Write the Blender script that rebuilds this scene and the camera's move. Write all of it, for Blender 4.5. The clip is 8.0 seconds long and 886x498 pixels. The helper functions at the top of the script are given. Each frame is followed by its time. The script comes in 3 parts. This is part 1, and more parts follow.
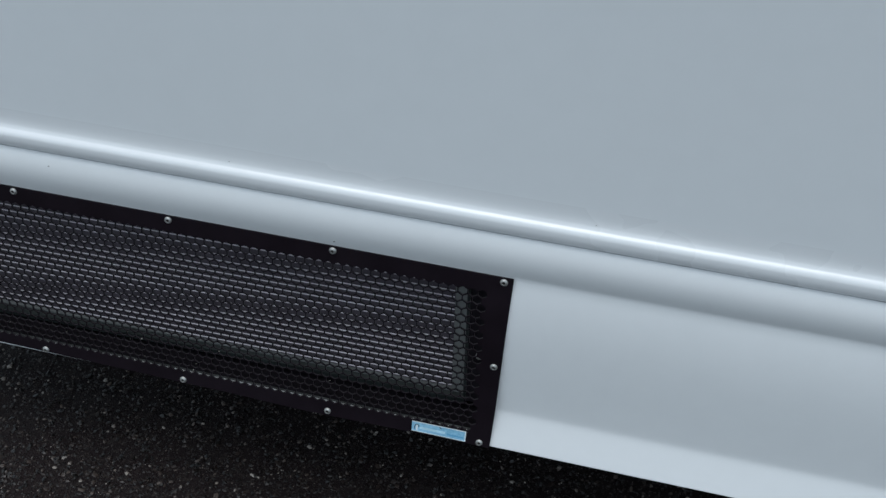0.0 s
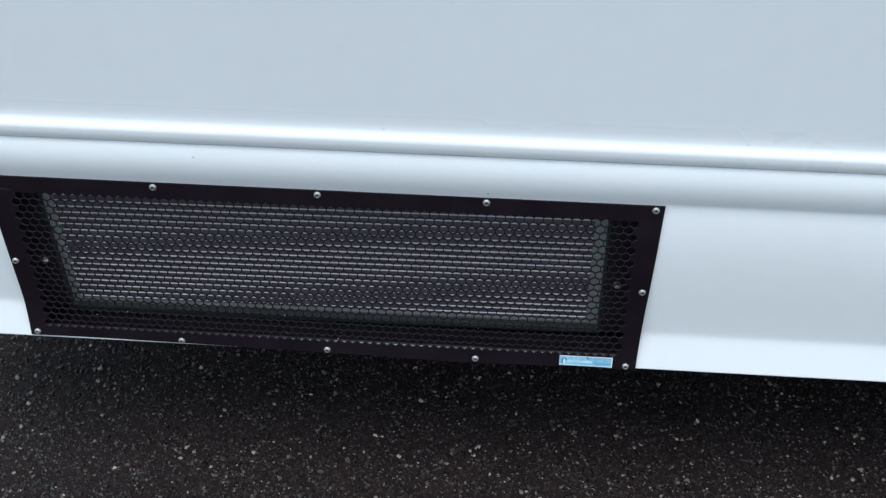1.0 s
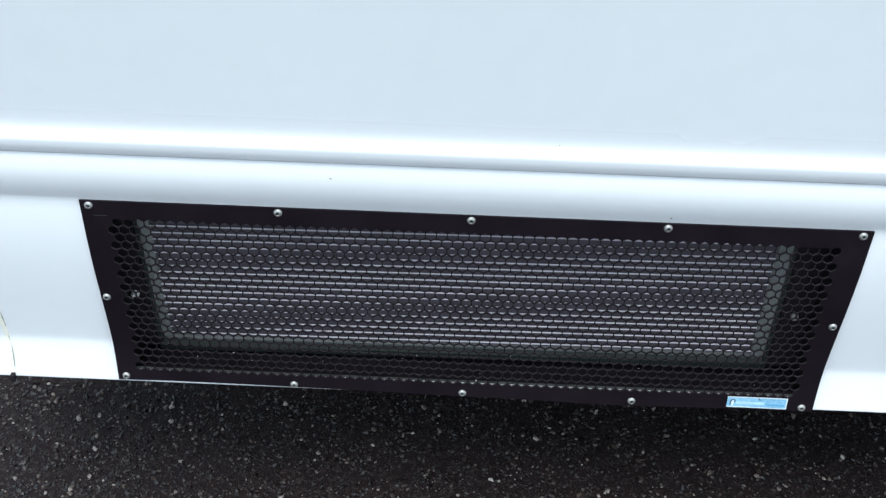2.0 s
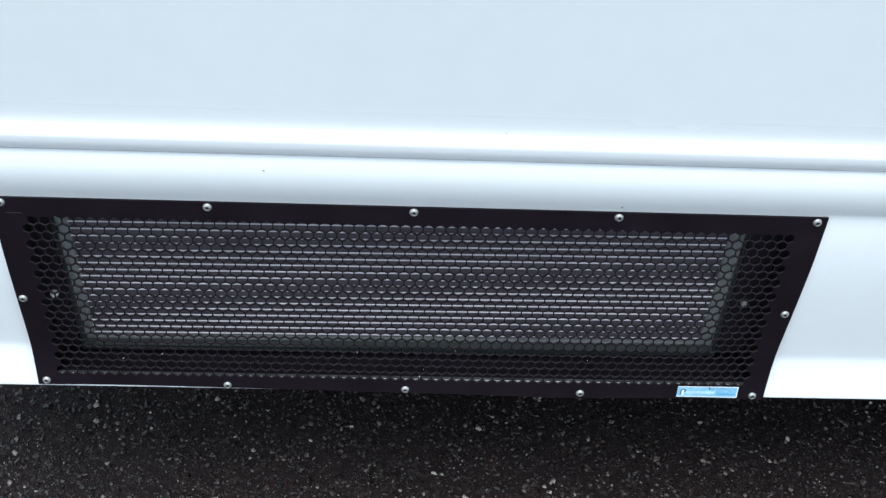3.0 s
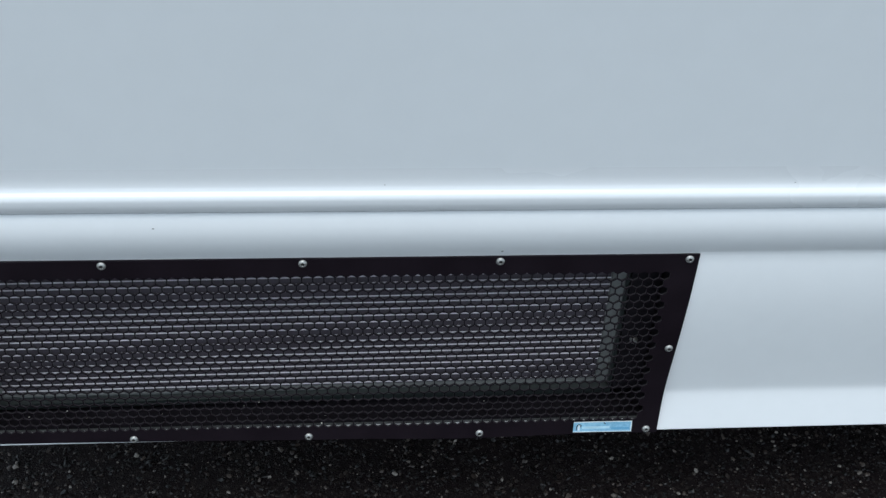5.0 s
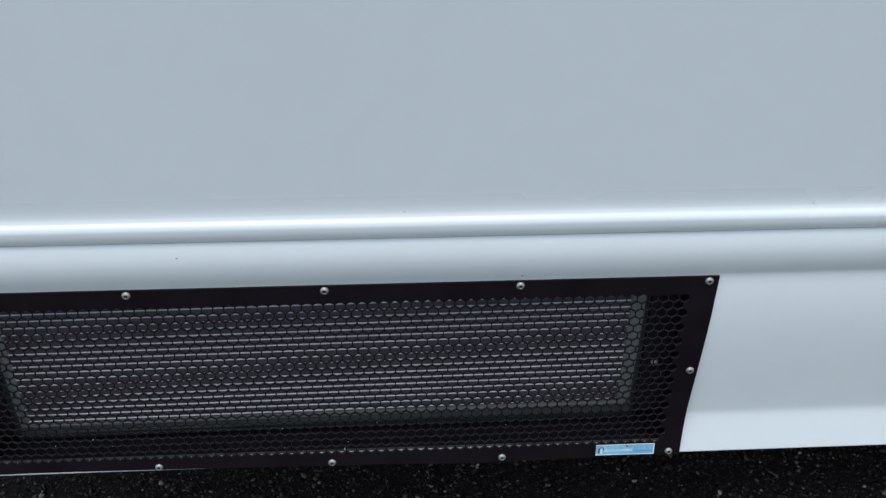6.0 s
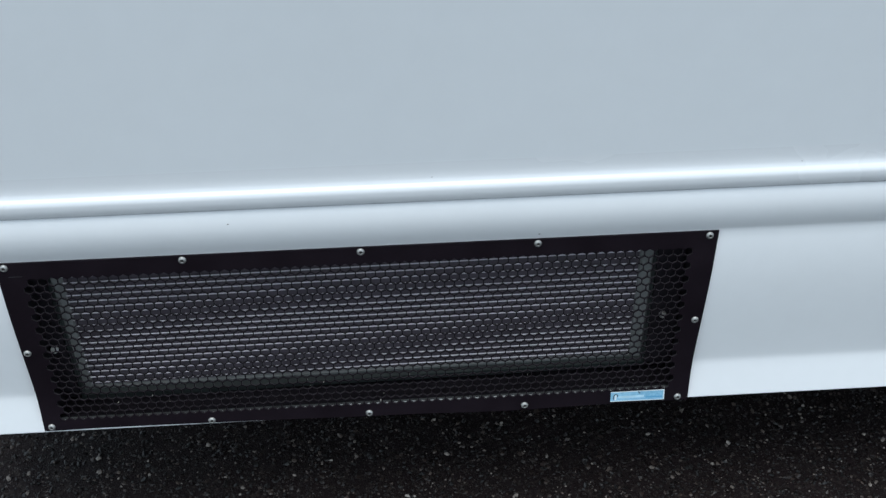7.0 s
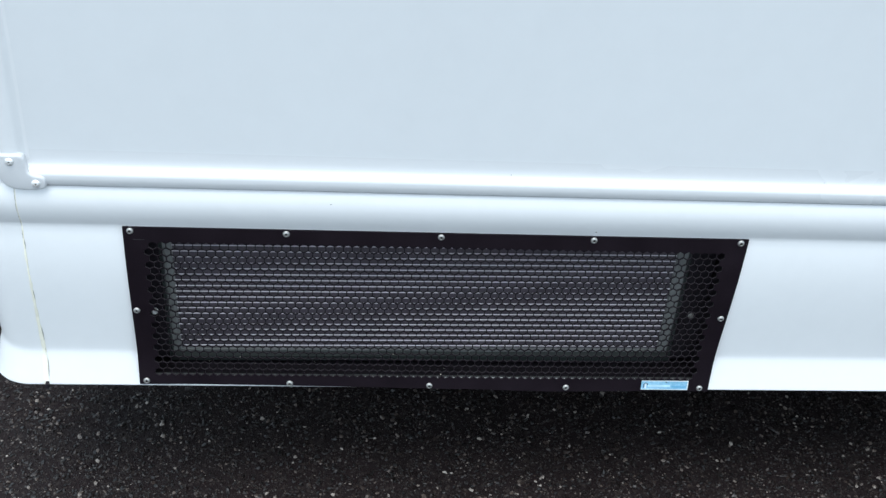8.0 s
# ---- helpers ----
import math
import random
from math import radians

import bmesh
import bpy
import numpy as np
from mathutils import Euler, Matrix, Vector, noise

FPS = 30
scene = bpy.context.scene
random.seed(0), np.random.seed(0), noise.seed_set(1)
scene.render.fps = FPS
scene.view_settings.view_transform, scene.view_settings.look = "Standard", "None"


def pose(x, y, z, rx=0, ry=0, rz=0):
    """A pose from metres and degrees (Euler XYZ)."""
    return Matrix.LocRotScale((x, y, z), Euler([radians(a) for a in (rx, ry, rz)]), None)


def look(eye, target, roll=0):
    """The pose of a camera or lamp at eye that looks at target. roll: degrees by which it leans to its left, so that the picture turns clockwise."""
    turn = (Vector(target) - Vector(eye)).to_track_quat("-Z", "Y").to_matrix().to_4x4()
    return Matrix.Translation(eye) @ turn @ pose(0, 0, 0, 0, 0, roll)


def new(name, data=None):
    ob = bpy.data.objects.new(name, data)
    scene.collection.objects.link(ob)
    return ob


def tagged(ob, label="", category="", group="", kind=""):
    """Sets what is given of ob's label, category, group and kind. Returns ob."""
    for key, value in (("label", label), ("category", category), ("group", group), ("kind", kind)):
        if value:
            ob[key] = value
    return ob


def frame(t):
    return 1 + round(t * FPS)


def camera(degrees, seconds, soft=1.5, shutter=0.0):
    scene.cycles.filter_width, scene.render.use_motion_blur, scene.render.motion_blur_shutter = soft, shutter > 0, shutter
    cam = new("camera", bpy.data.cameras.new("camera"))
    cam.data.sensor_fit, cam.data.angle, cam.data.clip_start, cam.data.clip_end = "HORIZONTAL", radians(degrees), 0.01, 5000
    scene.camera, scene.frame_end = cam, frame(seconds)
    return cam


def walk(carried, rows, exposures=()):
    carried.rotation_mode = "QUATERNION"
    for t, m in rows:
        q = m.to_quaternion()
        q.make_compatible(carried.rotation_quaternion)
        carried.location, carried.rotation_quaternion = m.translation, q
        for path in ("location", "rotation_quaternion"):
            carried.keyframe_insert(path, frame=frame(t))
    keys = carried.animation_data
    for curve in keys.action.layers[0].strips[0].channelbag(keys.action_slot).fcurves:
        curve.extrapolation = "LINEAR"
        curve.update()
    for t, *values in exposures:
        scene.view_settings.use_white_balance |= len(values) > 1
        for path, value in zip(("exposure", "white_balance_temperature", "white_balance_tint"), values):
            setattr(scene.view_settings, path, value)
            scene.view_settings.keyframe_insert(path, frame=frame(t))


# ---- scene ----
cam = camera(43.2, 8.0, soft=1.4)
PATH = [
    (0, (0.5386, -0.9481, 1.2809), (0.3065, 0.0916, 0.4516), 2.54),
    (0.2, (0.5080, -0.9322, 1.2814), (0.3251, 0.1035, 0.4351), 2.05),
    (0.3, (0.5028, -0.9288, 1.2780), (0.3316, 0.1003, 0.4212), 3.05),
    (0.5, (0.4513, -0.9569, 1.2783), (0.2858, 0.0630, 0.4094), 2.09),
    (0.7, (0.3594, -0.9994, 1.2867), (0.2172, 0.0220, 0.4156), 0.41),
    (0.8, (0.3205, -1.0155, 1.2927), (0.1908, 0.0079, 0.4219), 0.99),
    (1, (0.2279, -1.0486, 1.3038), (0.1508, -0.0184, 0.4347), 0.06),
    (1.2, (0.1745, -1.0753, 1.2966), (0.1223, -0.0338, 0.4393), -0.09),
    (1.3, (0.1515, -1.0669, 1.2980), (0.1053, -0.0286, 0.4364), 0.38),
    (1.5, (0.0933, -1.0293, 1.2831), (0.0479, 0.0036, 0.4150), 1.42),
    (1.6, (0.0623, -1.0004, 1.2668), (0.0102, 0.0308, 0.3971), 0.56),
    (1.7, (0.0277, -0.9679, 1.2432), (-0.0196, 0.0627, 0.3725), 0.69),
    (2.8, (-0.0286, -0.8355, 1.2076), (0.0192, 0.1609, 0.2979), 3.39),
    (2.9, (-0.0249, -0.8369, 1.2060), (0.0298, 0.1613, 0.2987), 3.73),
    (3, (-0.0246, -0.8319, 1.2036), (0.0427, 0.1650, 0.2957), 3.96),
    (3.2, (-0.0081, -0.8386, 1.2096), (0.0539, 0.1616, 0.3050), 4.52),
    (3.5, (-0.0076, -0.8357, 1.2110), (0.0927, 0.1781, 0.3252), 4.76),
    (3.7, (0.0144, -0.8383, 1.2192), (0.1342, 0.1858, 0.3478), 3.98),
    (3.8, (0.0283, -0.8434, 1.2217), (0.1515, 0.1835, 0.3541), 3.71),
    (4, (0.0527, -0.8522, 1.2265), (0.1851, 0.1780, 0.3642), 2.43),
    (4.2, (0.0615, -0.8575, 1.2351), (0.2029, 0.1717, 0.3729), 2.91),
    (4.3, (0.0621, -0.8594, 1.2385), (0.1972, 0.1688, 0.3742), 2.83),
    (4.5, (0.0568, -0.8654, 1.2336), (0.1801, 0.1619, 0.3665), 3.50),
    (4.7, (0.0462, -0.8661, 1.2365), (0.1670, 0.1584, 0.3656), 3.47),
    (5, (0.0513, -0.8717, 1.2331), (0.1595, 0.1644, 0.3744), 3.17),
    (5.2, (0.0430, -0.8718, 1.2361), (0.1465, 0.1750, 0.3900), 3.42),
    (6.3, (0.0590, -0.8844, 1.2447), (0.1432, 0.1703, 0.4061), 0.07),
    (6.4, (0.0644, -0.8905, 1.2498), (0.1497, 0.1598, 0.4059), -0.47),
    (6.5, (0.0695, -0.9020, 1.2554), (0.1506, 0.1455, 0.4077), -0.59),
    (7, (0.0284, -0.9964, 1.2790), (0.0978, 0.0617, 0.4434), -0.37),
    (7.2, (-0.0117, -1.0419, 1.2825), (0.0557, 0.0207, 0.4525), 1.04),
    (7.5, (-0.0799, -1.1079, 1.2881), (0.0110, -0.0380, 0.4699), 3.18),
    (7.7, (-0.1046, -1.1382, 1.3020), (-0.0097, -0.0684, 0.4840), 3.40),
    (7.8, (-0.1142, -1.1601, 1.3017), (-0.0125, -0.0793, 0.4991), 3.24),
    (8, (-0.1279, -1.1867, 1.3230), (-0.0056, -0.0925, 0.5418), 4.83),
]
walk(
    cam,
    [(t, look(eye, target, roll)) for t, eye, target, roll in PATH],
    exposures=[(0, -0.25), (0.5, -0.14), (1, 0.36), (1.5, 0.70), (3, 0.76), (3.5, 0.66), (4, 0.30), (4.5, 0.13), (5, 0.14), (5.4, 0.07), (6.5, 0.01), (7, 0.14), (7.5, 0.43), (8, 0.64)],
)

# ---- world and light: an overcast sky ----
SUN_UP, SUN_TURN = radians(75), radians(195)
world = bpy.data.worlds.new("overcast")
scene.world = world
world.use_nodes = True
wn = world.node_tree
wn.nodes.clear()
sky = wn.nodes.new("ShaderNodeTexSky")
sky.sky_type = "NISHITA"
sky.sun_disc = False
sky.sun_elevation, sky.sun_rotation = SUN_UP, SUN_TURN
sky.air_density, sky.dust_density, sky.ozone_density = 1.0, 6.0, 1.0
cloud = wn.nodes.new("ShaderNodeMixRGB")
cloud.inputs[0].default_value = 0.85
cloud.inputs[2].default_value = (5.62, 7.0, 8.1, 1)
back = wn.nodes.new("ShaderNodeBackground")
back.inputs[1].default_value = 0.145
wout = wn.nodes.new("ShaderNodeOutputWorld")
wn.links.new(sky.outputs[0], cloud.inputs[1])
wn.links.new(cloud.outputs[0], back.inputs[0])
wn.links.new(back.outputs[0], wout.inputs[0])

sun = new("sun", bpy.data.lights.new("sun", "SUN"))
sun.data.energy, sun.data.angle, sun.data.color = 1.5, radians(40), (0.97, 1.0, 1.01)
sun_way = Vector((math.sin(SUN_TURN) * math.cos(SUN_UP), math.cos(SUN_TURN) * math.cos(SUN_UP), math.sin(SUN_UP)))
sun.matrix_world = look(sun_way * 30, (0, 0, 0))


# ---- materials ----
def material(name, base, rough, metal=0.0, coat=0.0, vary=0.06, scale=20.0, bump=0.0, bump_scale=200.0, rough_vary=0.08, warm=None, spec=0.5):
    """A painted, plastic, metal or stone surface with two scales of variation."""
    m = bpy.data.materials.new(name)
    m.use_nodes = True
    nt = m.node_tree
    b = nt.nodes["Principled BSDF"]
    b.inputs["Metallic"].default_value = metal
    b.inputs["Coat Weight"].default_value = coat
    b.inputs["Coat Roughness"].default_value = 0.08
    b.inputs["Specular IOR Level"].default_value = spec
    co = nt.nodes.new("ShaderNodeTexCoord")
    big = nt.nodes.new("ShaderNodeTexNoise")
    big.inputs["Scale"].default_value, big.inputs["Detail"].default_value = scale, 4
    fine = nt.nodes.new("ShaderNodeTexNoise")
    fine.inputs["Scale"].default_value, fine.inputs["Detail"].default_value = scale * 14, 3
    nt.links.new(co.outputs["Object"], big.inputs["Vector"])
    nt.links.new(co.outputs["Object"], fine.inputs["Vector"])
    both = nt.nodes.new("ShaderNodeMath")
    both.operation = "MULTIPLY_ADD"
    both.inputs[1].default_value = 0.6
    nt.links.new(big.outputs["Fac"], both.inputs[0])
    half = nt.nodes.new("ShaderNodeMath")
    half.operation = "MULTIPLY"
    half.inputs[1].default_value = 0.4
    nt.links.new(fine.outputs["Fac"], half.inputs[0])
    nt.links.new(half.outputs[0], both.inputs[2])
    ramp = nt.nodes.new("ShaderNodeMapRange")
    ramp.inputs["From Min"].default_value, ramp.inputs["From Max"].default_value = 0.3, 0.7
    nt.links.new(both.outputs[0], ramp.inputs["Value"])
    mix = nt.nodes.new("ShaderNodeMixRGB")
    lo = [c * (1 - vary) for c in base]
    hi = [min(1, c * (1 + vary)) for c in (warm or base)]
    mix.inputs[1].default_value, mix.inputs[2].default_value = (*lo, 1), (*hi, 1)
    nt.links.new(ramp.outputs[0], mix.inputs[0])
    nt.links.new(mix.outputs[0], b.inputs["Base Color"])
    rr = nt.nodes.new("ShaderNodeMapRange")
    rr.inputs["To Min"].default_value, rr.inputs["To Max"].default_value = max(0.02, rough - rough_vary), min(1, rough + rough_vary)
    nt.links.new(big.outputs["Fac"], rr.inputs["Value"])
    nt.links.new(rr.outputs[0], b.inputs["Roughness"])
    if bump:
        bn = nt.nodes.new("ShaderNodeTexNoise")
        bn.inputs["Scale"].default_value, bn.inputs["Detail"].default_value = bump_scale, 3
        nt.links.new(co.outputs["Object"], bn.inputs["Vector"])
        bp = nt.nodes.new("ShaderNodeBump")
        bp.inputs["Strength"].default_value, bp.inputs["Distance"].default_value = bump, 0.002
        nt.links.new(bn.outputs["Fac"], bp.inputs["Height"])
        nt.links.new(bp.outputs[0], b.inputs["Normal"])
    return m


GELCOAT = material("white gelcoat", (0.78, 0.79, 0.80), 0.30, coat=0.25, vary=0.02, scale=3.0, bump=0.02, bump_scale=60)
ALU_SKIN = material("white painted aluminium skin", (0.74, 0.755, 0.77), 0.36, coat=0.15, vary=0.02, scale=2.0, bump=0.015, bump_scale=35)
RAIL_WHITE = material("white rail plastic", (0.775, 0.785, 0.80), 0.26, coat=0.9, vary=0.006, scale=4.0, bump=0.02, bump_scale=80)
PLASTIC_WHITE = material("white plastic", (0.62, 0.63, 0.645), 0.35, vary=0.03, scale=15.0, bump=0.03, bump_scale=300)
SEALANT = material("yellowed sealant", (0.84, 0.815, 0.70), 0.5, vary=0.16, scale=60.0, bump=0.3, bump_scale=150)
BLACK_POWDER = material("black powder coat", (0.0098, 0.0066, 0.0094), 0.38, spec=0.14, vary=0.25, scale=25.0, bump=0.08, bump_scale=900, rough_vary=0.1)
# hole walls lighter than the plate: sky sheen put into their colour
HOLE_SHEEN = material("hole wall with painted sheen", (0.0175, 0.0150, 0.0178), 0.5, vary=0.4, scale=60.0)
BLACK_LINER = material("black liner", (0.016, 0.0135, 0.017), 0.8, spec=0.15, vary=0.3, scale=20.0)
STEEL = material("stainless steel", (0.43, 0.425, 0.41), 0.42, metal=0.75, vary=0.12, scale=300.0)
BRIGHT_ALU = material("bright aluminium", (0.86, 0.86, 0.85), 0.32, metal=0.35, vary=0.06, scale=300.0)
JOINT_SHADE = material("grey joint shade", (0.42, 0.42, 0.44), 0.7, vary=0.3, scale=40.0)
SOCKET = material("dark socket", (0.03, 0.028, 0.025), 0.6, vary=0.3, scale=300.0)
SLAT_GREY = material("grey slat plastic", (0.74, 0.69, 0.73), 0.42, vary=0.12, scale=18.0, bump=0.05, bump_scale=300)
FRAME_GREY = material("grey frame plastic", (0.20, 0.207, 0.202), 0.5, vary=0.15, scale=14.0, bump=0.05, bump_scale=300)
CASE_GREEN = material("grey-green case", (0.021, 0.0275, 0.0268), 0.5, vary=0.2, scale=14.0)
CORE_GREY = material("dark grey core", (0.078, 0.066, 0.080), 0.6, vary=0.3, scale=40.0)
STICKER_BLUE = material("pale blue sticker film", (0.17, 0.43, 0.64), 0.22, vary=0.18, scale=22.0, warm=(0.34, 0.59, 0.74), rough_vary=0.05)
STICKER_WHITE = material("white print", (0.72, 0.78, 0.80), 0.25, vary=0.1, scale=60.0)
STICKER_DARK = material("dark print", (0.03, 0.05, 0.08), 0.3, vary=0.2, scale=60.0)
# cut edge of the skirt: the shade behind the plate is put into its colour
SHADED_EDGE = material("raw cut fibreglass darkened for shade", (0.075, 0.078, 0.078), 0.8, vary=0.9, scale=45.0, bump=0.3, bump_scale=400)
STICKER_PALE = material("faded blue print", (0.45, 0.68, 0.80), 0.25, vary=0.15, scale=80.0)
STICKER_DEEP = material("deeper blue print", (0.13, 0.36, 0.56), 0.25, vary=0.15, scale=80.0)
FLAKE = material("pale dirt flake", (0.45, 0.43, 0.38), 0.7, vary=0.3, scale=300.0)
SCRATCH = material("bare scratch", (0.035, 0.034, 0.038), 0.5, vary=0.4, scale=400.0)
CRACK = material("dirty crack", (0.46, 0.44, 0.40), 0.8, vary=0.6, scale=90.0)
CRACK_DARK = material("open crack", (0.30, 0.275, 0.235), 0.9, vary=0.6, scale=140.0)
RUBBER = material("tyre rubber", (0.02, 0.02, 0.02), 0.75, vary=0.2, scale=15.0)
SPECK = material("dirt speck", (0.20, 0.19, 0.18), 0.8, vary=0.3, scale=200.0)


def asphalt_material():
    """Damp dark bitumen with fine pale grit showing in it."""
    m = material("damp asphalt", (0.0095, 0.0052, 0.0056), 0.8, spec=0.2, vary=0.35, scale=9.0, bump=0.9, bump_scale=420, rough_vary=0.2)
    nt = m.node_tree
    b = nt.nodes["Principled BSDF"]
    old = b.inputs["Base Color"].links[0].from_socket
    co = nt.nodes.new("ShaderNodeTexCoord")
    cell = nt.nodes.new("ShaderNodeTexVoronoi")
    cell.inputs["Scale"].default_value = 230
    nt.links.new(co.outputs["Object"], cell.inputs["Vector"])
    split = nt.nodes.new("ShaderNodeSeparateColor")
    nt.links.new(cell.outputs["Color"], split.inputs[0])
    pick = nt.nodes.new("ShaderNodeMapRange")
    pick.inputs["From Min"].default_value, pick.inputs["From Max"].default_value = 0.72, 1.0
    pick.inputs["To Max"].default_value = 0.7
    nt.links.new(split.outputs[0], pick.inputs["Value"])
    mix = nt.nodes.new("ShaderNodeMixRGB")
    mix.inputs[2].default_value = (0.036, 0.0285, 0.025, 1)
    nt.links.new(pick.outputs[0], mix.inputs[0])
    nt.links.new(old, mix.inputs[1])
    nt.links.new(mix.outputs[0], b.inputs["Base Color"])
    return m


def chip_material():
    """Crushed stone: each chip has its own grey, brown or pale tone under a thin film of bitumen."""
    m = bpy.data.materials.new("crushed stone chips")
    m.use_nodes = True
    nt = m.node_tree
    b = nt.nodes["Principled BSDF"]
    geo = nt.nodes.new("ShaderNodeNewGeometry")
    ramp = nt.nodes.new("ShaderNodeValToRGB")
    el = ramp.color_ramp.elements
    el[0].position, el[0].color = 0.0, (0.0060, 0.0045, 0.0040, 1)
    el[1].position, el[1].color = 1.0, (0.4173, 0.3674, 0.3266, 1)
    for p, c in ((0.54, (0.0103, 0.0060, 0.0059, 1)), (0.78, (0.0245, 0.0156, 0.0135, 1)), (0.90, (0.0588, 0.0417, 0.0351, 1)), (0.965, (0.1470, 0.1160, 0.0996, 1))):
        e = el.new(p)
        e.color = c
    nt.links.new(geo.outputs["Random Per Island"], ramp.inputs[0])
    co = nt.nodes.new("ShaderNodeTexCoord")
    n = nt.nodes.new("ShaderNodeTexNoise")
    n.inputs["Scale"].default_value, n.inputs["Detail"].default_value = 500, 3
    nt.links.new(co.outputs["Object"], n.inputs["Vector"])
    mul = nt.nodes.new("ShaderNodeMixRGB")
    mul.blend_type = "MULTIPLY"
    mul.inputs[0].default_value = 0.6
    nt.links.new(ramp.outputs[0], mul.inputs[1])
    nt.links.new(n.outputs["Fac"], mul.inputs[2])
    nt.links.new(mul.outputs[0], b.inputs["Base Color"])
    b.inputs["Roughness"].default_value = 0.38
    b.inputs["Specular IOR Level"].default_value = 0.4
    return m


ASPHALT, CHIPS = asphalt_material(), chip_material()


# ---- building helpers ----
def part(name, bm, mat, parent=None, label="", smooth=False, mats=()):
    """Links a bmesh as one mesh object, under a thing or a part where one is given."""
    me = bpy.data.meshes.new(name)
    bmesh.ops.recalc_face_normals(bm, faces=bm.faces)
    bm.to_mesh(me)
    bm.free()
    for mm in (mat, *mats):
        me.materials.append(mm)
    if smooth:
        me.shade_smooth()
        me.set_sharp_from_angle(angle=radians(38))
    ob = new(name, me)
    if parent is not None:
        ob.parent = parent
    if label:
        tagged(ob, label)
    return ob


def thing(name, at, label, category, group="", kind=""):
    ob = new(name)
    ob.empty_display_size = 0.1
    ob.location = at
    bpy.context.view_layer.update()
    return tagged(ob, label, category, group, kind)


def box(bm, x0, x1, y0, y1, z0, z1, bevel=0.0):
    made = bmesh.ops.create_cube(bm, size=1.0, matrix=Matrix.LocRotScale(((x0 + x1) / 2, (y0 + y1) / 2, (z0 + z1) / 2), None, (x1 - x0, y1 - y0, z1 - z0)))
    if bevel:
        edges = list({e for v in made["verts"] for e in v.link_edges})
        bmesh.ops.bevel(bm, geom=edges, offset=bevel, segments=2, affect="EDGES", profile=0.7)
    return bm


def boxed(*a, bevel=0.0):
    return box(bmesh.new(), *a, bevel=bevel)


def loft(bm, rings, closed=False):
    """Faces between rows of points of equal length."""
    vs = [[bm.verts.new(p) for p in r] for r in rings]
    n = len(vs[0])
    for a, b in zip(vs, vs[1:]):
        for i in range(n if closed else n - 1):
            j = (i + 1) % n
            bm.faces.new((a[i], a[j], b[j], b[i]))
    return vs


def revolve(bm, outline, steps, m, slot=0):
    """A turned form: outline holds (radius, height) pairs along the axis of m."""
    rings = []
    for r, h in outline:
        rings.append([bm.verts.new(m @ Vector((r * math.cos(a), r * math.sin(a), h))) for a in (2 * math.pi * k / steps for k in range(steps))])
    for a, b in zip(rings, rings[1:]):
        for i in range(steps):
            f = bm.faces.new((a[i], a[(i + 1) % steps], b[(i + 1) % steps], b[i]))
            f.material_index = slot
    return rings


def smoothed(points, per=6):
    """A curve through the points (Catmull-Rom)."""
    pts = [points[0], *points, points[-1]]
    out = []
    for i in range(1, len(pts) - 2):
        p0, p1, p2, p3 = (Vector(p) for p in pts[i - 1:i + 3])
        for k in range(per):
            t = k / per
            out.append(0.5 * (2 * p1 + (p2 - p0) * t + (2 * p0 - 5 * p1 + 4 * p2 - p3) * t * t + (3 * p1 - p0 - 3 * p2 + p3) * t ** 3))
    out.append(Vector(points[-1]))
    return out


# ---- ground ----
bm = bmesh.new()
steps = [-150, -40, -10, -3, -1.2, -0.6, 0, 0.6, 1.2, 3, 10, 40, 150]
loft(bm, [[(x, y, 0) for x in steps] for y in steps])
tagged(part("ground", bm, ASPHALT), "dark damp asphalt with worn crushed stone", "ground", kind="structure")


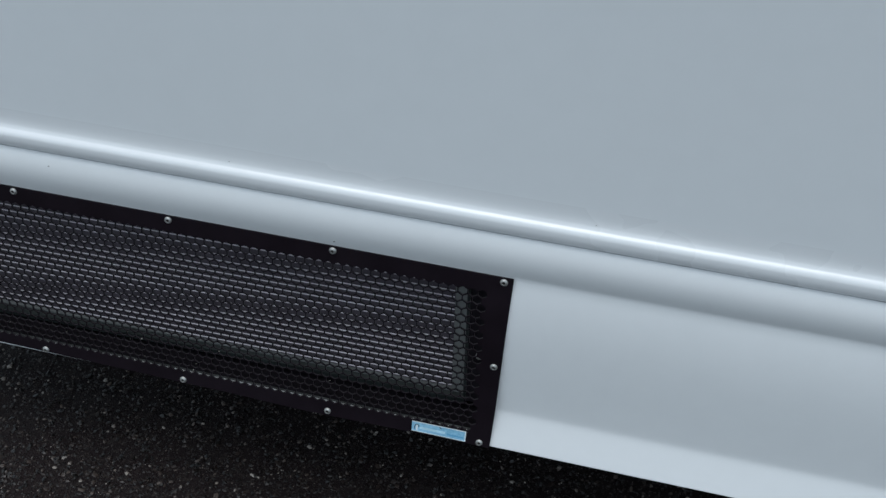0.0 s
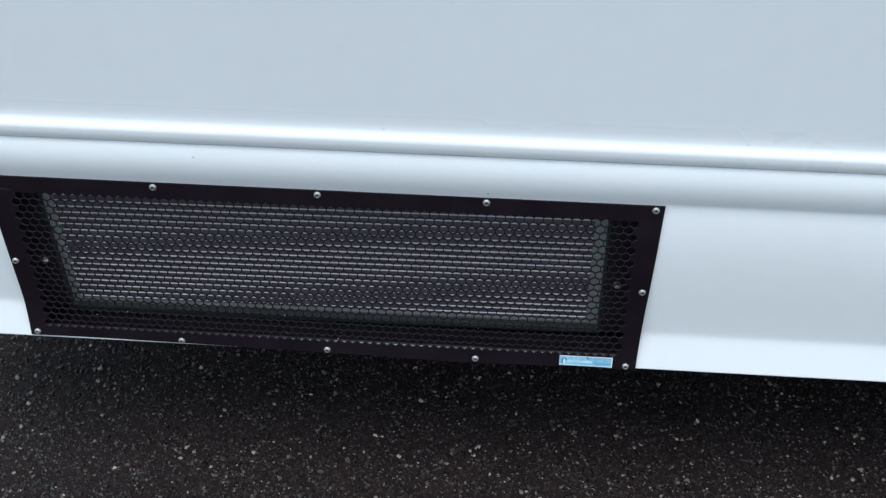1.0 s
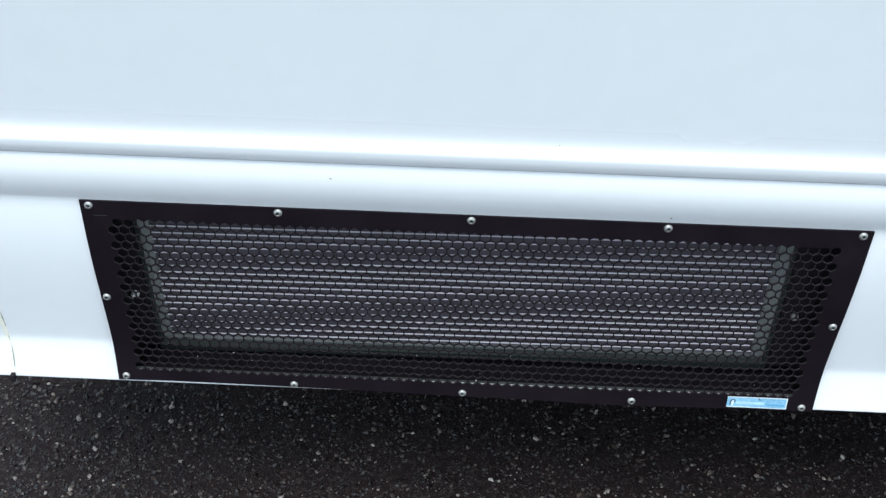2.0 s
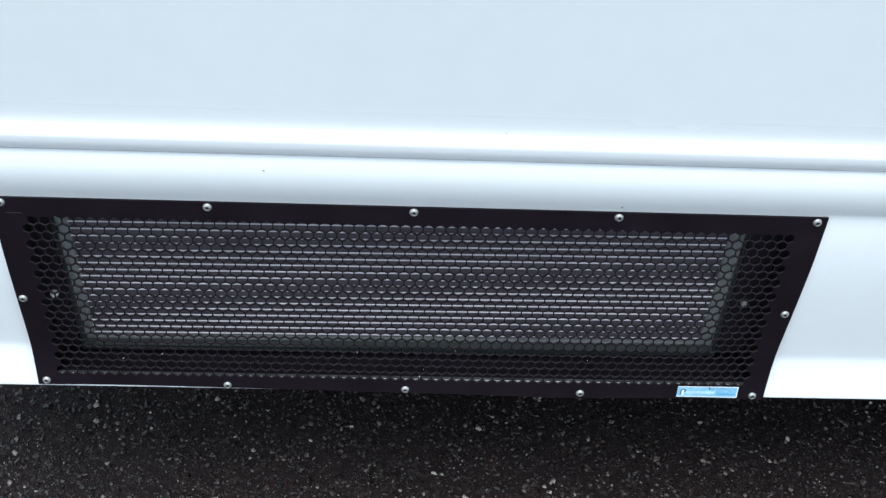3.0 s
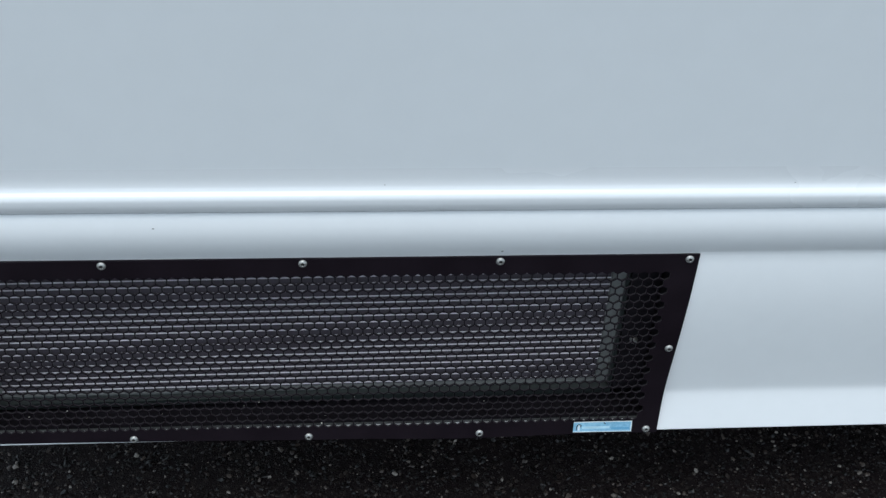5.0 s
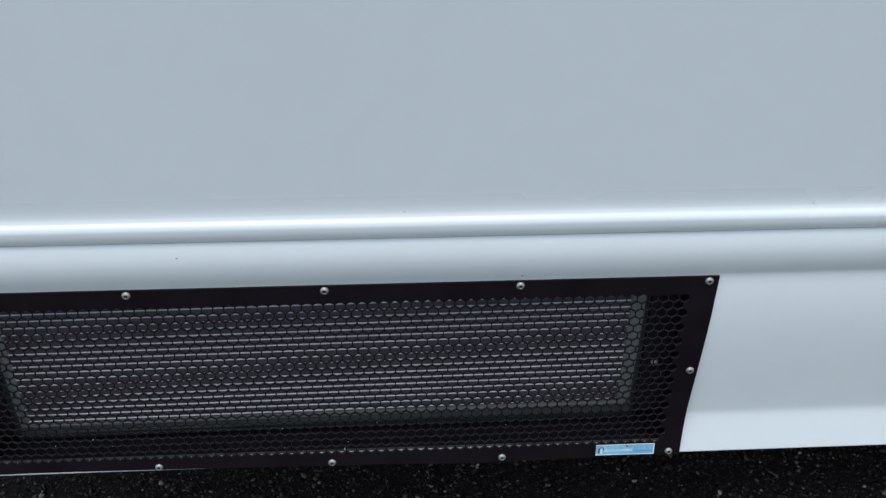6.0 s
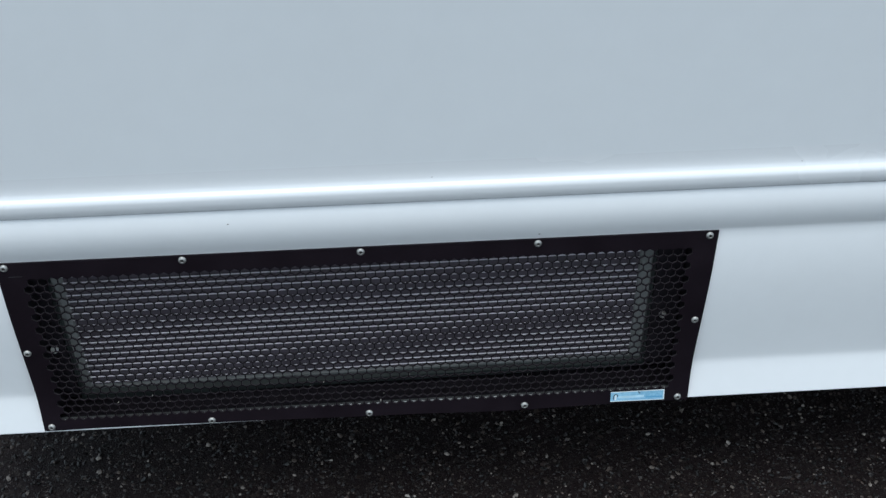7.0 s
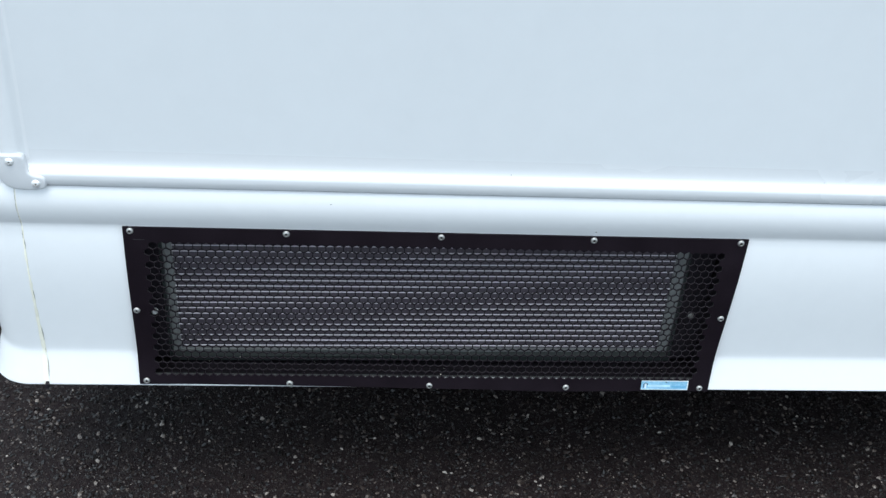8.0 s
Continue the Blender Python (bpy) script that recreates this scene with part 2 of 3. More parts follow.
def stone_chips(name, count, x0, x1, y0, y1, small, large, seed):
    """Loose and bedded crushed stone as one mesh; each chip is a jittered, flattened twenty-sided lump."""
    rng = np.random.default_rng(seed)
    g = (1 + 5 ** 0.5) / 2
    base = np.array([(-1, g, 0), (1, g, 0), (-1, -g, 0), (1, -g, 0), (0, -1, g), (0, 1, g), (0, -1, -g), (0, 1, -g), (g, 0, -1), (g, 0, 1), (-g, 0, -1), (-g, 0, 1)]) / (1 + g * g) ** 0.5
    tri = np.array([(0, 11, 5), (0, 5, 1), (0, 1, 7), (0, 7, 10), (0, 10, 11), (1, 5, 9), (5, 11, 4), (11, 10, 2), (10, 7, 6), (7, 1, 8), (3, 9, 4), (3, 4, 2), (3, 2, 6), (3, 6, 8), (3, 8, 9), (4, 9, 5), (2, 4, 11), (6, 2, 10), (8, 6, 7), (9, 8, 1)])
    n = count
    size = small * (large / small) ** (rng.random(n) ** 2.4)
    stretch = np.stack([0.75 + 0.6 * rng.random(n), 0.65 + 0.4 * rng.random(n), 0.35 + 0.35 * rng.random(n)], 1)
    v = base[None] * (0.55 + 0.75 * rng.random((n, 12, 1))) * stretch[:, None, :] * size[:, None, None]
    for ax in ((0, 1), (1, 2), (0, 2)):
        a = rng.random(n) * 2 * np.pi if ax == (0, 1) else rng.normal(0, 0.35, n)
        c, s = np.cos(a)[:, None], np.sin(a)[:, None]
        p, q = v[:, :, ax[0]].copy(), v[:, :, ax[1]].copy()
        v[:, :, ax[0]], v[:, :, ax[1]] = c * p - s * q, s * p + c * q
    v[:, :, 0] += (x0 + (x1 - x0) * rng.random(n))[:, None]
    # chips thin out towards the body, standing in for the shade beneath it
    v[:, :, 1] += (y0 + (y1 - y0) * rng.random(n) ** 1.35)[:, None]
    v[:, :, 2] += (size * (-0.12 + 0.3 * rng.random(n)))[:, None]
    faces = (tri[None] + 12 * np.arange(n)[:, None, None]).reshape(-1, 3)
    me = bpy.data.meshes.new(name)
    me.from_pydata(v.reshape(-1, 3).tolist(), [], faces.tolist())
    me.materials.append(CHIPS)
    return new(name, me)


tagged(stone_chips("stone_chips", 92000, -1.05, 1.25, -0.30, 0.42, 0.0010, 0.0049, 3), "grey and brown stone chips bedded in asphalt", "stone chips", kind="stuff")

# ---- the motorhome ----
X0, X1 = -0.592, 4.6          # its end and the far end of the side
Z_SKIRT, Z_ROOF = 0.252, 2.75
Y_WALL, Y_FAR = -0.001, 2.20
XC = -0.526                   # joint between the end piece and the long skirt
motorhome = thing("motorhome", (1.9, 1.1, 0), "white motorhome with moulded skirt and bolted grille, parked on asphalt", "motorhome")
AT = motorhome.matrix_world.inverted()


def of_body(name, bm, mat, parent=motorhome, label="", smooth=False, mats=()):
    bm.transform(AT)
    return part(name, bm, mat, parent, label, smooth, mats)


# skirt section: (y, z) from the joint under the rail down to the lip, before the lip flares
UPPER = smoothed([(0.004, 0.5645), (-0.0014, 0.5624), (-0.0040, 0.5590), (-0.0064, 0.5535), (-0.0083, 0.5465), (-0.0092, 0.5395), (-0.0092, 0.5330), (-0.0085, 0.5262), (-0.0070, 0.5190), (-0.0051, 0.5125), (-0.0035, 0.5078), (-0.0025, 0.5045), (-0.0022, 0.5)], 4)


def face_y(z):
    """The skirt's flat below the roll: a faint hollow."""
    k = min(1.0, max(0.0, (0.5 - z) / 0.2))
    return 0.0012 - 0.0034 * math.exp(-7 * k) - 0.07 * k * math.exp(-2.4 * k)


def lip(d):
    """How far the lip stands out, by the distance d from its free edge."""
    u = 1 - max(0.0, d) / 0.047
    return -0.0164 * 0.5 * (u + math.sqrt(u * u + 0.010))


LIP = [0.0, 0.006, 0.014, 0.022, 0.030, 0.035, 0.039, 0.042, 0.045, 0.048, 0.051, 0.054, 0.058, 0.065]


def skirt_y(x, z):
    """Place of the outer skirt face at height z, away from the rounded end."""
    return face_y(z) + lip(z - Z_SKIRT)


HOLE = (-0.3875, 0.3915, 0.2667, 0.490)   # cut-out behind the grille


def long_skirt():
    """The skirt with its cut-out, its returned lower edge and its thickness."""
    bm = bmesh.new()
    zs = sorted({Z_SKIRT + d for d in LIP} | {HOLE[2], HOLE[3]} | {0.335, 0.35, 0.375, 0.40, 0.425, 0.45, 0.475, 0.5})
    zs = [z for z in zs if z <= 0.5]
    xs = [XC + 0.0003, -0.45, HOLE[0], -0.2, 0.0, 0.2, HOLE[1], 0.45, 0.7, 1.2, 2.2, 3.2, X1]
    t = 0.0035
    grid = {}

    def vert(i, j, back):
        if (i, j, back) not in grid:
            grid[i, j, back] = bm.verts.new((xs[i], skirt_y(xs[i], zs[j]) + (t if back else 0), zs[j]))
        return grid[i, j, back]

    def solid(i, j):
        if not (0 <= i < len(xs) - 1 and 0 <= j < len(zs) - 1):
            return False
        x, z = (xs[i] + xs[i + 1]) / 2, (zs[j] + zs[j + 1]) / 2
        return not (HOLE[0] < x < HOLE[1] and HOLE[2] < z < HOLE[3])

    for i in range(len(xs) - 1):
        for j in range(len(zs) - 1):
            if not solid(i, j):
                continue
            for back in (False, True):
                bm.faces.new((vert(i, j, back), vert(i + 1, j, back), vert(i + 1, j + 1, back), vert(i, j + 1, back)))
            for di, dj, a, b in ((-1, 0, (0, 0), (0, 1)), (1, 0, (1, 0), (1, 1)), (0, -1, (0, 0), (1, 0))):
                if not solid(i + di, j + dj):
                    p, q = (i + a[0], j + a[1]), (i + b[0], j + b[1])
                    f = bm.faces.new((vert(*p, False), vert(*q, False), vert(*q, True), vert(*p, True)))
                    f.material_index = 1 if HOLE[0] - 0.01 < xs[i] < HOLE[1] + 0.01 and zs[j] > Z_SKIRT + 0.001 else 0
            if not solid(i, j + 1) and j + 1 < len(zs) - 1:
                f = bm.faces.new((vert(i, j + 1, False), vert(i + 1, j + 1, False), vert(i + 1, j + 1, True), vert(i, j + 1, True)))
                f.material_index = 1
    loft(bm, [[(x, p.x, p.y) for p in UPPER] for x in xs])
    loft(bm, [[(x, p.x + t + 0.004, p.y) for p in UPPER] for x in xs])
    # returned lower edge
    y = skirt_y(0, Z_SKIRT)
    edge = [(y, Z_SKIRT), (y + 0.0012, Z_SKIRT - 0.0022), (y + 0.0035, Z_SKIRT - 0.003), (y + 0.0062, Z_SKIRT - 0.002)]
    loft(bm, [[(x, a, b) for a, b in edge] for x in xs])
    bmesh.ops.remove_doubles(bm, verts=bm.verts, dist=0.0002)
    return bm


of_body("skirt", long_skirt(), GELCOAT, label="glossy white moulded skirt panel", smooth=True, mats=(SHADED_EDGE,))


def end_skirt():
    """The end piece beside the joint: the same section, swept round the body corner."""
    bm = bmesh.new()
    r = 0.036
    cx, cy = XC - 0.021, r
    zs = [0.5, 0.48, 0.46, 0.44, 0.42, 0.40, 0.37, 0.34] + [Z_SKIRT + d for d in reversed(LIP)]
    y = skirt_y(0, Z_SKIRT)
    sec = [(p.x, p.y) for p in UPPER] + [(skirt_y(0, z), z) for z in zs[1:]]
    sec += [(y + 0.0012, Z_SKIRT - 0.0022), (y + 0.004, Z_SKIRT - 0.003), (y + 0.03, Z_SKIRT - 0.001)]
    rings = [[(x, a, b) for a, b in sec] for x in (XC - 0.0003, XC - 0.012, cx)]
    for k in range(1, 13):
        t = radians(90 * k / 12)
        rings.append([(cx - (r - a) * math.sin(t), cy - (r - a) * math.cos(t), b + 0.010 * math.sin(t) ** 2 * max(0.0, 1 - abs(b - Z_SKIRT - 0.049) / 0.045)) for a, b in sec])
    for yy in (0.2, 1.0, Y_FAR):
        rings.append([(cx - (r - a), yy, b + 0.010 * max(0.0, 1 - abs(b - Z_SKIRT - 0.049) / 0.045)) for a, b in sec])
    loft(bm, rings)
    return bm


of_body("end_skirt", end_skirt(), GELCOAT, label="glossy white end skirt curving round the body corner", smooth=True)


def sealant_bead():
    """An uneven bead that fills the joint, wider and yellower towards the lip."""
    bm = bmesh.new()
    rings = []
    rng = random.Random(5)
    for p in UPPER[4:-1]:
        w = 0.0007 + rng.uniform(-0.0002, 0.0002)
        rings.append([(XC - w, p.x + 0.0006, p.y), (XC - w * 0.5, p.x - 0.0003, p.y), (XC + w * 0.5, p.x - 0.0003, p.y), (XC + w, p.x + 0.0006, p.y)])
    for k in range(41):
        z = 0.5 - k * (0.5 - Z_SKIRT) / 40
        w = 0.0014 + 0.0016 * (k / 40) ** 1.1 + rng.uniform(-0.0005, 0.0005)
        y = skirt_y(0, z)
        x = XC + rng.uniform(-0.0003, 0.0003)
        drift = 0.003 * (k / 40) ** 2
        rings.append([(x - w, y + 0.0008, z), (x - w * 0.5, y - 0.0008, z), (x + w * 0.5 + drift, y - 0.0008, z), (x + w + drift, y + 0.0008, z)])
    loft(bm, rings)
    return bm


of_body("sealant_bead", sealant_bead(), SEALANT, label="uneven yellowed sealant bead in the skirt joint", smooth=True)
rings = []
rng = random.Random(17)
for k in range(31):
    z = 0.5606 - 0.0024 * k
    y = float(np.interp(z, [p.y for p in UPPER][::-1], [p.x for p in UPPER][::-1])) if z > 0.5 else skirt_y(0, z)
    w = 0.0004 + rng.uniform(-0.0002, 0.0003)
    x = XC - 0.0007 + rng.uniform(-0.0003, 0.0003)
    rings.append([(x - w, y - 0.0002, z), (x, y - 0.0005, z), (x + w, y - 0.0002, z)])
bm = bmesh.new()
loft(bm, rings)
of_body("joint_crack", bm, CRACK, label="thin brownish crack along the joint")
# short open cracks where the bead has come away from the panels
rng = random.Random(23)
for z0, z1, side in ((0.4945, 0.4830, -0.2), (0.4820, 0.4690, 0.9), (0.4050, 0.3900, 1.0), (0.3400, 0.3180, 1.0), (0.3030, 0.2960, 0.6), (0.2900, 0.2630, 1.3)):
    rings = []
    for k in range(9):
        z = z0 + (z1 - z0) * k / 8
        fall = (0.5 - z) / (0.5 - Z_SKIRT)
        w = 0.0005 * math.sin(math.pi * (k + 0.6) / 9.2) * rng.uniform(0.6, 1.2)
        x = XC + side * (0.0011 + 0.0012 * fall) + 0.003 * fall ** 2 + rng.uniform(-0.0002, 0.0002)
        y = skirt_y(0, z)
        rings.append([(x - w, y - 0.0006, z), (x, y - 0.0012, z), (x + w, y - 0.0006, z)])
    bm = bmesh.new()
    loft(bm, rings)
    of_body("joint_crack", bm, CRACK_DARK, label="short dark crack beside the sealant")
# a solid black block stands in for shade in the joint's open end
of_body("joint_shadow_gap", boxed(XC + 0.0004, XC + 0.0052, -0.0275, 0.004, Z_SKIRT - 0.0045, Z_SKIRT + 0.0042, bevel=0.0015), BLACK_LINER, label="black block as the shaded open end of the joint")

# side wall and the other outer walls, roof and floor
RAIL = [Vector((0.016, 0.5648)), Vector((-0.0060, 0.5648))] + smoothed([(-0.0066, 0.5652), (-0.0081, 0.5682), (-0.0091, 0.5718), (-0.0096, 0.5752), (-0.0096, 0.5798), (-0.0090, 0.5824), (-0.0078, 0.5846), (-0.0061, 0.5863), (-0.0044, 0.5878), (-0.00325, 0.5898), (-0.0023, 0.5923), (-0.0016, 0.5958), (-0.00120, 0.5998), (-0.00103, 0.6058), (-0.0010, 0.6120)], 5)
bm = bmesh.new()
loft(bm, [[(x, p.x, p.y) for p in RAIL] for x in (-0.530, -0.2, 0.2, 0.8, 2.0, X1)])
of_body("lower_rail", bm, RAIL_WHITE, label="white rounded rail along the wall foot", smooth=True)
# an added grey strip draws the dark line of the shaded gap under the rail
of_body("joint_shade_strip", boxed(-0.500, X1, -0.0044, 0.006, 0.5626, 0.56475), JOINT_SHADE, label="grey strip drawn as the shaded gap under the rail")
of_body("side_wall", boxed(X0 + 0.05, X1, Y_WALL, Y_WALL + 0.03, 0.612, Z_ROOF), ALU_SKIN, label="smooth white painted side wall")
# the unseen far and front walls reach lower to block light under the body
of_body("far_wall", boxed(X0 + 0.05, X1, Y_FAR - 0.03, Y_FAR, 0.18, Z_ROOF), ALU_SKIN)
of_body("end_wall", boxed(X0 + 0.02, X0 + 0.05, Y_WALL + 0.03, Y_FAR, 0.30, Z_ROOF), ALU_SKIN)
of_body("front_wall", boxed(X1, X1 + 0.03, 0.0, Y_FAR, 0.18, Z_ROOF), ALU_SKIN)
of_body("roof", boxed(X0 + 0.02, X1 + 0.03, Y_WALL - 0.005, Y_FAR, Z_ROOF, Z_ROOF + 0.04, bevel=0.012), ALU_SKIN)
of_body("floor", boxed(X0 + 0.05, X1, Y_WALL + 0.26, Y_FAR - 0.03, 0.33, 0.36), BLACK_LINER, label="black underside")


def corner_trim():
    """A half-round upright rail over the body corner."""
    bm = bmesh.new()
    out = smoothed([(-0.503, -0.0012), (-0.5065, -0.0016), (-0.5095, -0.0036), (-0.5125, -0.0064), (-0.5165, -0.0084), (-0.524, -0.0093), (-0.540, -0.0090), (-0.556, -0.006), (-0.570, 0.003), (-0.578, 0.02), (-0.580, 0.05)], 5)
    loft(bm, [[(p.x, p.y, z) for p in out] for z in (0.5845, 1.2, 2.0, Z_ROOF)])
    return bm


of_body("corner_trim", corner_trim(), GELCOAT, label="white rounded corner rail", smooth=True)


def corner_bracket():
    """An L-shaped moulded cap over the meeting of the rails, with rounded corners."""
    bm = bmesh.new()
    outline = [(-0.486, 0.5650), (-0.486, 0.5755), (-0.489, 0.5790), (-0.500, 0.5815), (-0.5045, 0.5845), (-0.5065, 0.590), (-0.5072, 0.602), (-0.5085, 0.6065), (-0.512, 0.609), (-0.537, 0.609), (-0.541, 0.605), (-0.541, 0.580), (-0.5385, 0.572), (-0.533, 0.565), (-0.524, 0.5605), (-0.512, 0.5595), (-0.500, 0.560), (-0.490, 0.5612)]
    front = [bm.verts.new((x, -0.0128, z)) for x, z in outline]
    f = bm.faces.new(front)
    got = bmesh.ops.extrude_face_region(bm, geom=[f])
    bmesh.ops.translate(bm, verts=[v for v in got["geom"] if isinstance(v, bmesh.types.BMVert)], vec=(0, 0.0185, 0))
    edges = [e for e in bm.edges if all(abs(v.co.y + 0.0128) < 1e-6 for v in e.verts)]
    bmesh.ops.bevel(bm, geom=edges, offset=0.0032, segments=4, affect="EDGES", profile=0.5)
    return bm


bracket = of_body("corner_bracket", corner_bracket(), PLASTIC_WHITE, label="white moulded corner cap held by two rivets", smooth=True)
OUT = Matrix.Rotation(radians(90), 4, "X")   # turns +z to -y, out of the wall


def rivet(x, z):
    bm = bmesh.new()
    m = Matrix.Translation((x, -0.0126, z)) @ OUT
    dome = [(0.0053, 0.0), (0.0051, 0.0008), (0.0042, 0.0019), (0.0028, 0.0026), (0.0014, 0.0028), (0.0012, 0.0025)]
    revolve(bm, dome, 20, m)
    revolve(bm, [(0.0012, 0.0025), (0.0011, 0.0012), (0.00001, 0.0011)], 20, m, slot=1)
    return bm


for x, z in ((-0.5243, 0.6000), (-0.4972, 0.5700)):
    of_body("rivet", rivet(x, z), BRIGHT_ALU, bracket, "bright domed steel rivet", True, (SOCKET,))

# small dirt specks stuck to the paint
for x, y, z, s in ((-0.1415, -0.0085, 0.5470, 0.0009), (0.2025, -0.0050, 0.5110, 0.0010), (0.0825, -0.0021, 0.5933, 0.0006), (0.489, -0.0021, 0.5933, 0.0006)):
    bm = bmesh.new()
    bmesh.ops.create_icosphere(bm, subdivisions=1, radius=s, matrix=Matrix.LocRotScale((x, y, z), None, (1.5, 0.5, 0.8)))
    of_body("dirt_speck", bm, SPECK, label="tiny dark dirt speck")


def wheel(x, y):
    w = bmesh.new()
    m = Matrix.Translation((x, y, 0.33)) @ OUT
    revolve(w, [(0.20, -0.10), (0.31, -0.105), (0.33, -0.08), (0.33, 0.08), (0.31, 0.105), (0.20, 0.10)], 40, m)
    tyre_ob = new("wheel")
    tyre_ob.parent = motorhome
    of_body("tyre", w, RUBBER, tyre_ob, smooth=True)
    w = bmesh.new()
    revolve(w, [(0.20, 0.10), (0.19, 0.08), (0.17, 0.03), (0.06, 0.05), (0.001, 0.05)], 40, m)
    revolve(w, [(0.20, -0.10), (0.19, -0.08), (0.001, -0.05)], 40, m)
    of_body("rim", w, STEEL, tyre_ob, smooth=True)


for x in (1.55, 4.0):
    for y in (0.32, 1.95):
        wheel(x, y)

# dark recess behind the grille
bm = bmesh.new()
a, b, c, d = HOLE
depth = 0.22
low = c - 0.028
shell = [(a, low), (b, low), (b, d + 0.03), (a, d + 0.03)]
loft(bm, [[(x, y, z) for x, z in shell] for y in (0.009, depth)], closed=True)
bm.faces.new([bm.verts.new((x, depth, z)) for x, z in shell])
loft(bm, [[(x, skirt_y(x, c) + 0.0032, c - 0.0004), (x, -0.006, c - 0.003), (x, 0.009, low)] for x in (a, b)])
for x in (a, b):
    cheek = [(x, skirt_y(x, z) + 0.003, z) for z in (c, 0.275, 0.29, 0.302, 0.34, 0.40, 0.45, d)] + [(x, 0.009, d), (x, 0.009, low)]
    bm.faces.new([bm.verts.new(p) for p in cheek])
of_body("recess_liner", bm, BLACK_LINER, label="black liner of the recess behind the grille")

# ---- the vent unit behind the grille ----
UX0, UX1, UZ0, UZ1, UY = -0.3665, 0.3575, 0.249, 0.500, 0.036
unit = thing("vent_unit", (0, UY + 0.05, UZ0), "grey louvred vent unit mounted behind the black grille", "vent")
UT = unit.matrix_world.inverted()


def of_unit(name, bm, mat, parent=unit, label="", smooth=False, mats=()):
    bm.transform(UT)
    return part(name, bm, mat, parent, label, smooth, mats)


def inset(y, l, r, b, t, low=None):
    """A ring of the unit's front at depth y (low: the depth of its lower side), set in from its four sides."""
    low = y if low is None else low
    return [(UX0 + l, low, UZ0 + b), (UX1 - r, low, UZ0 + b), (UX1 - r, y, UZ1 - t), (UX0 + l, y, UZ1 - t)]


def unit_frame():
    """A frame whose side flanges slope inwards to the slats; its lower flange stands upright."""
    bm = bmesh.new()
    loft(bm, [inset(UY + 0.0012, 0.0050, 0.0050, 0.0128, 0.010, UY + 0.0074), inset(UY + 0.0015, 0.0056, 0.0058, 0.0133, 0.011, UY + 0.0076), inset(UY + 0.0048, 0.0158, 0.0195, 0.0185, 0.021, UY + 0.0042), inset(UY + 0.0056, 0.0163, 0.0200, 0.0189, 0.0215, UY + 0.0046), inset(UY + 0.0095, 0.0165, 0.0202, 0.0190, 0.0220)], closed=True)
    return bm


def unit_shell():
    """The darker outer case round the frame."""
    bm = bmesh.new()
    loft(bm, [inset(UY + 0.09, 0, 0, 0, 0), inset(UY + 0.003, 0, 0, 0, 0), inset(UY, 0.001, 0.001, 0.002, 0.002), inset(UY, 0.0044, 0.0044, 0.0100, 0.0092), inset(UY + 0.0012, 0.0050, 0.0050, 0.0128, 0.010, UY + 0.0074)], closed=True)
    return bm


of_unit("case", unit_shell(), CASE_GREEN, label="dark grey-green case")
of_unit("frame", unit_frame(), FRAME_GREY, label="grey plastic frame", smooth=False)
of_unit("back_plate", boxed(UX0 + 0.003, UX1 - 0.003, UY + 0.0095, UY + 0.0135, UZ0 + 0.003, UZ1 - 0.003), CORE_GREY, label="dark grey core behind the slats")
for x0, x1 in ((-0.3868, UX0), (UX1, 0.3907)):
    of_unit("mounting_ear", boxed(x0, x1, UY - 0.002, UY + 0.001, UZ0 + 0.01, UZ1 - 0.03), BLACK_LINER, label="black mounting ear")

PITCH = 0.00965
slat_mesh = None
z = 0.4479 - 18 * PITCH
while z < UZ1 - 0.022:
    if slat_mesh is None:
        bm = bmesh.new()
        sec = [(0.0002, -0.0005), (-0.0002, 0.0), (0.0002, 0.0005), (0.0009, 0.0008), (0.0015, 0.0004), (0.0012, -0.0005)]
        rows = [[(x, p, q) for p, q in sec] for x in (UX0 + 0.0162, -0.1, 0.1, UX1 - 0.0208)]
        loft(bm, rows, closed=True)
        first = part("slat", bm, SLAT_GREY, unit)
        slat_mesh = first.data
        ob = first
    else:
        ob = new("slat", slat_mesh)
        ob.parent = unit
    ob.matrix_basis = UT @ Matrix.Translation((0, UY + 0.0052, z))
    z += PITCH


def unit_screw(x, z):
    bm = bmesh.new()
    m = Matrix.Translation((x, UY - 0.002, z)) @ OUT
    revolve(bm, [(0.0046, 0.0), (0.0046, 0.003), (0.0038, 0.0048), (0.0022, 0.0054), (0.0014, 0.0034), (0.00001, 0.0034)], 16, m)
    return bm


for x, z in ((-0.3795, 0.3430), (0.372, 0.3415)):
    # the left screw has a brighter metal in place of light falling on it
    of_unit("screw", unit_screw(x, z), BRIGHT_ALU if x < 0 else STEEL, label="small steel screw")
unit.rotation_euler = (0, radians(-0.67), 0)   # it hangs a little askew

# ---- the grille plate ----
grille = thing("vent_grille", (0, 0, Z_SKIRT), "black powder-coated hexagon-perforated grille plate, bolted to white skirt", "grille")
GT = grille.matrix_world.inverted()
HP = 0.01126                      # pitch of the holes along a row
HR = HP * math.sqrt(3) / 2        # pitch of the rows
COLS, ROWS_N = 67, 22
FX0 = -0.3817                    # start of the field of holes; the sheet is laid out mirrored
FZ1 = 0.4780                      # middle of the top row, on the flat sheet
PT = 0.002                        # plate thickness


def of_grille(name, bm, mat, parent=grille, label="", smooth=False, mats=()):
    bm.transform(GT)
    return part(name, bm, mat, parent, label, smooth, mats)


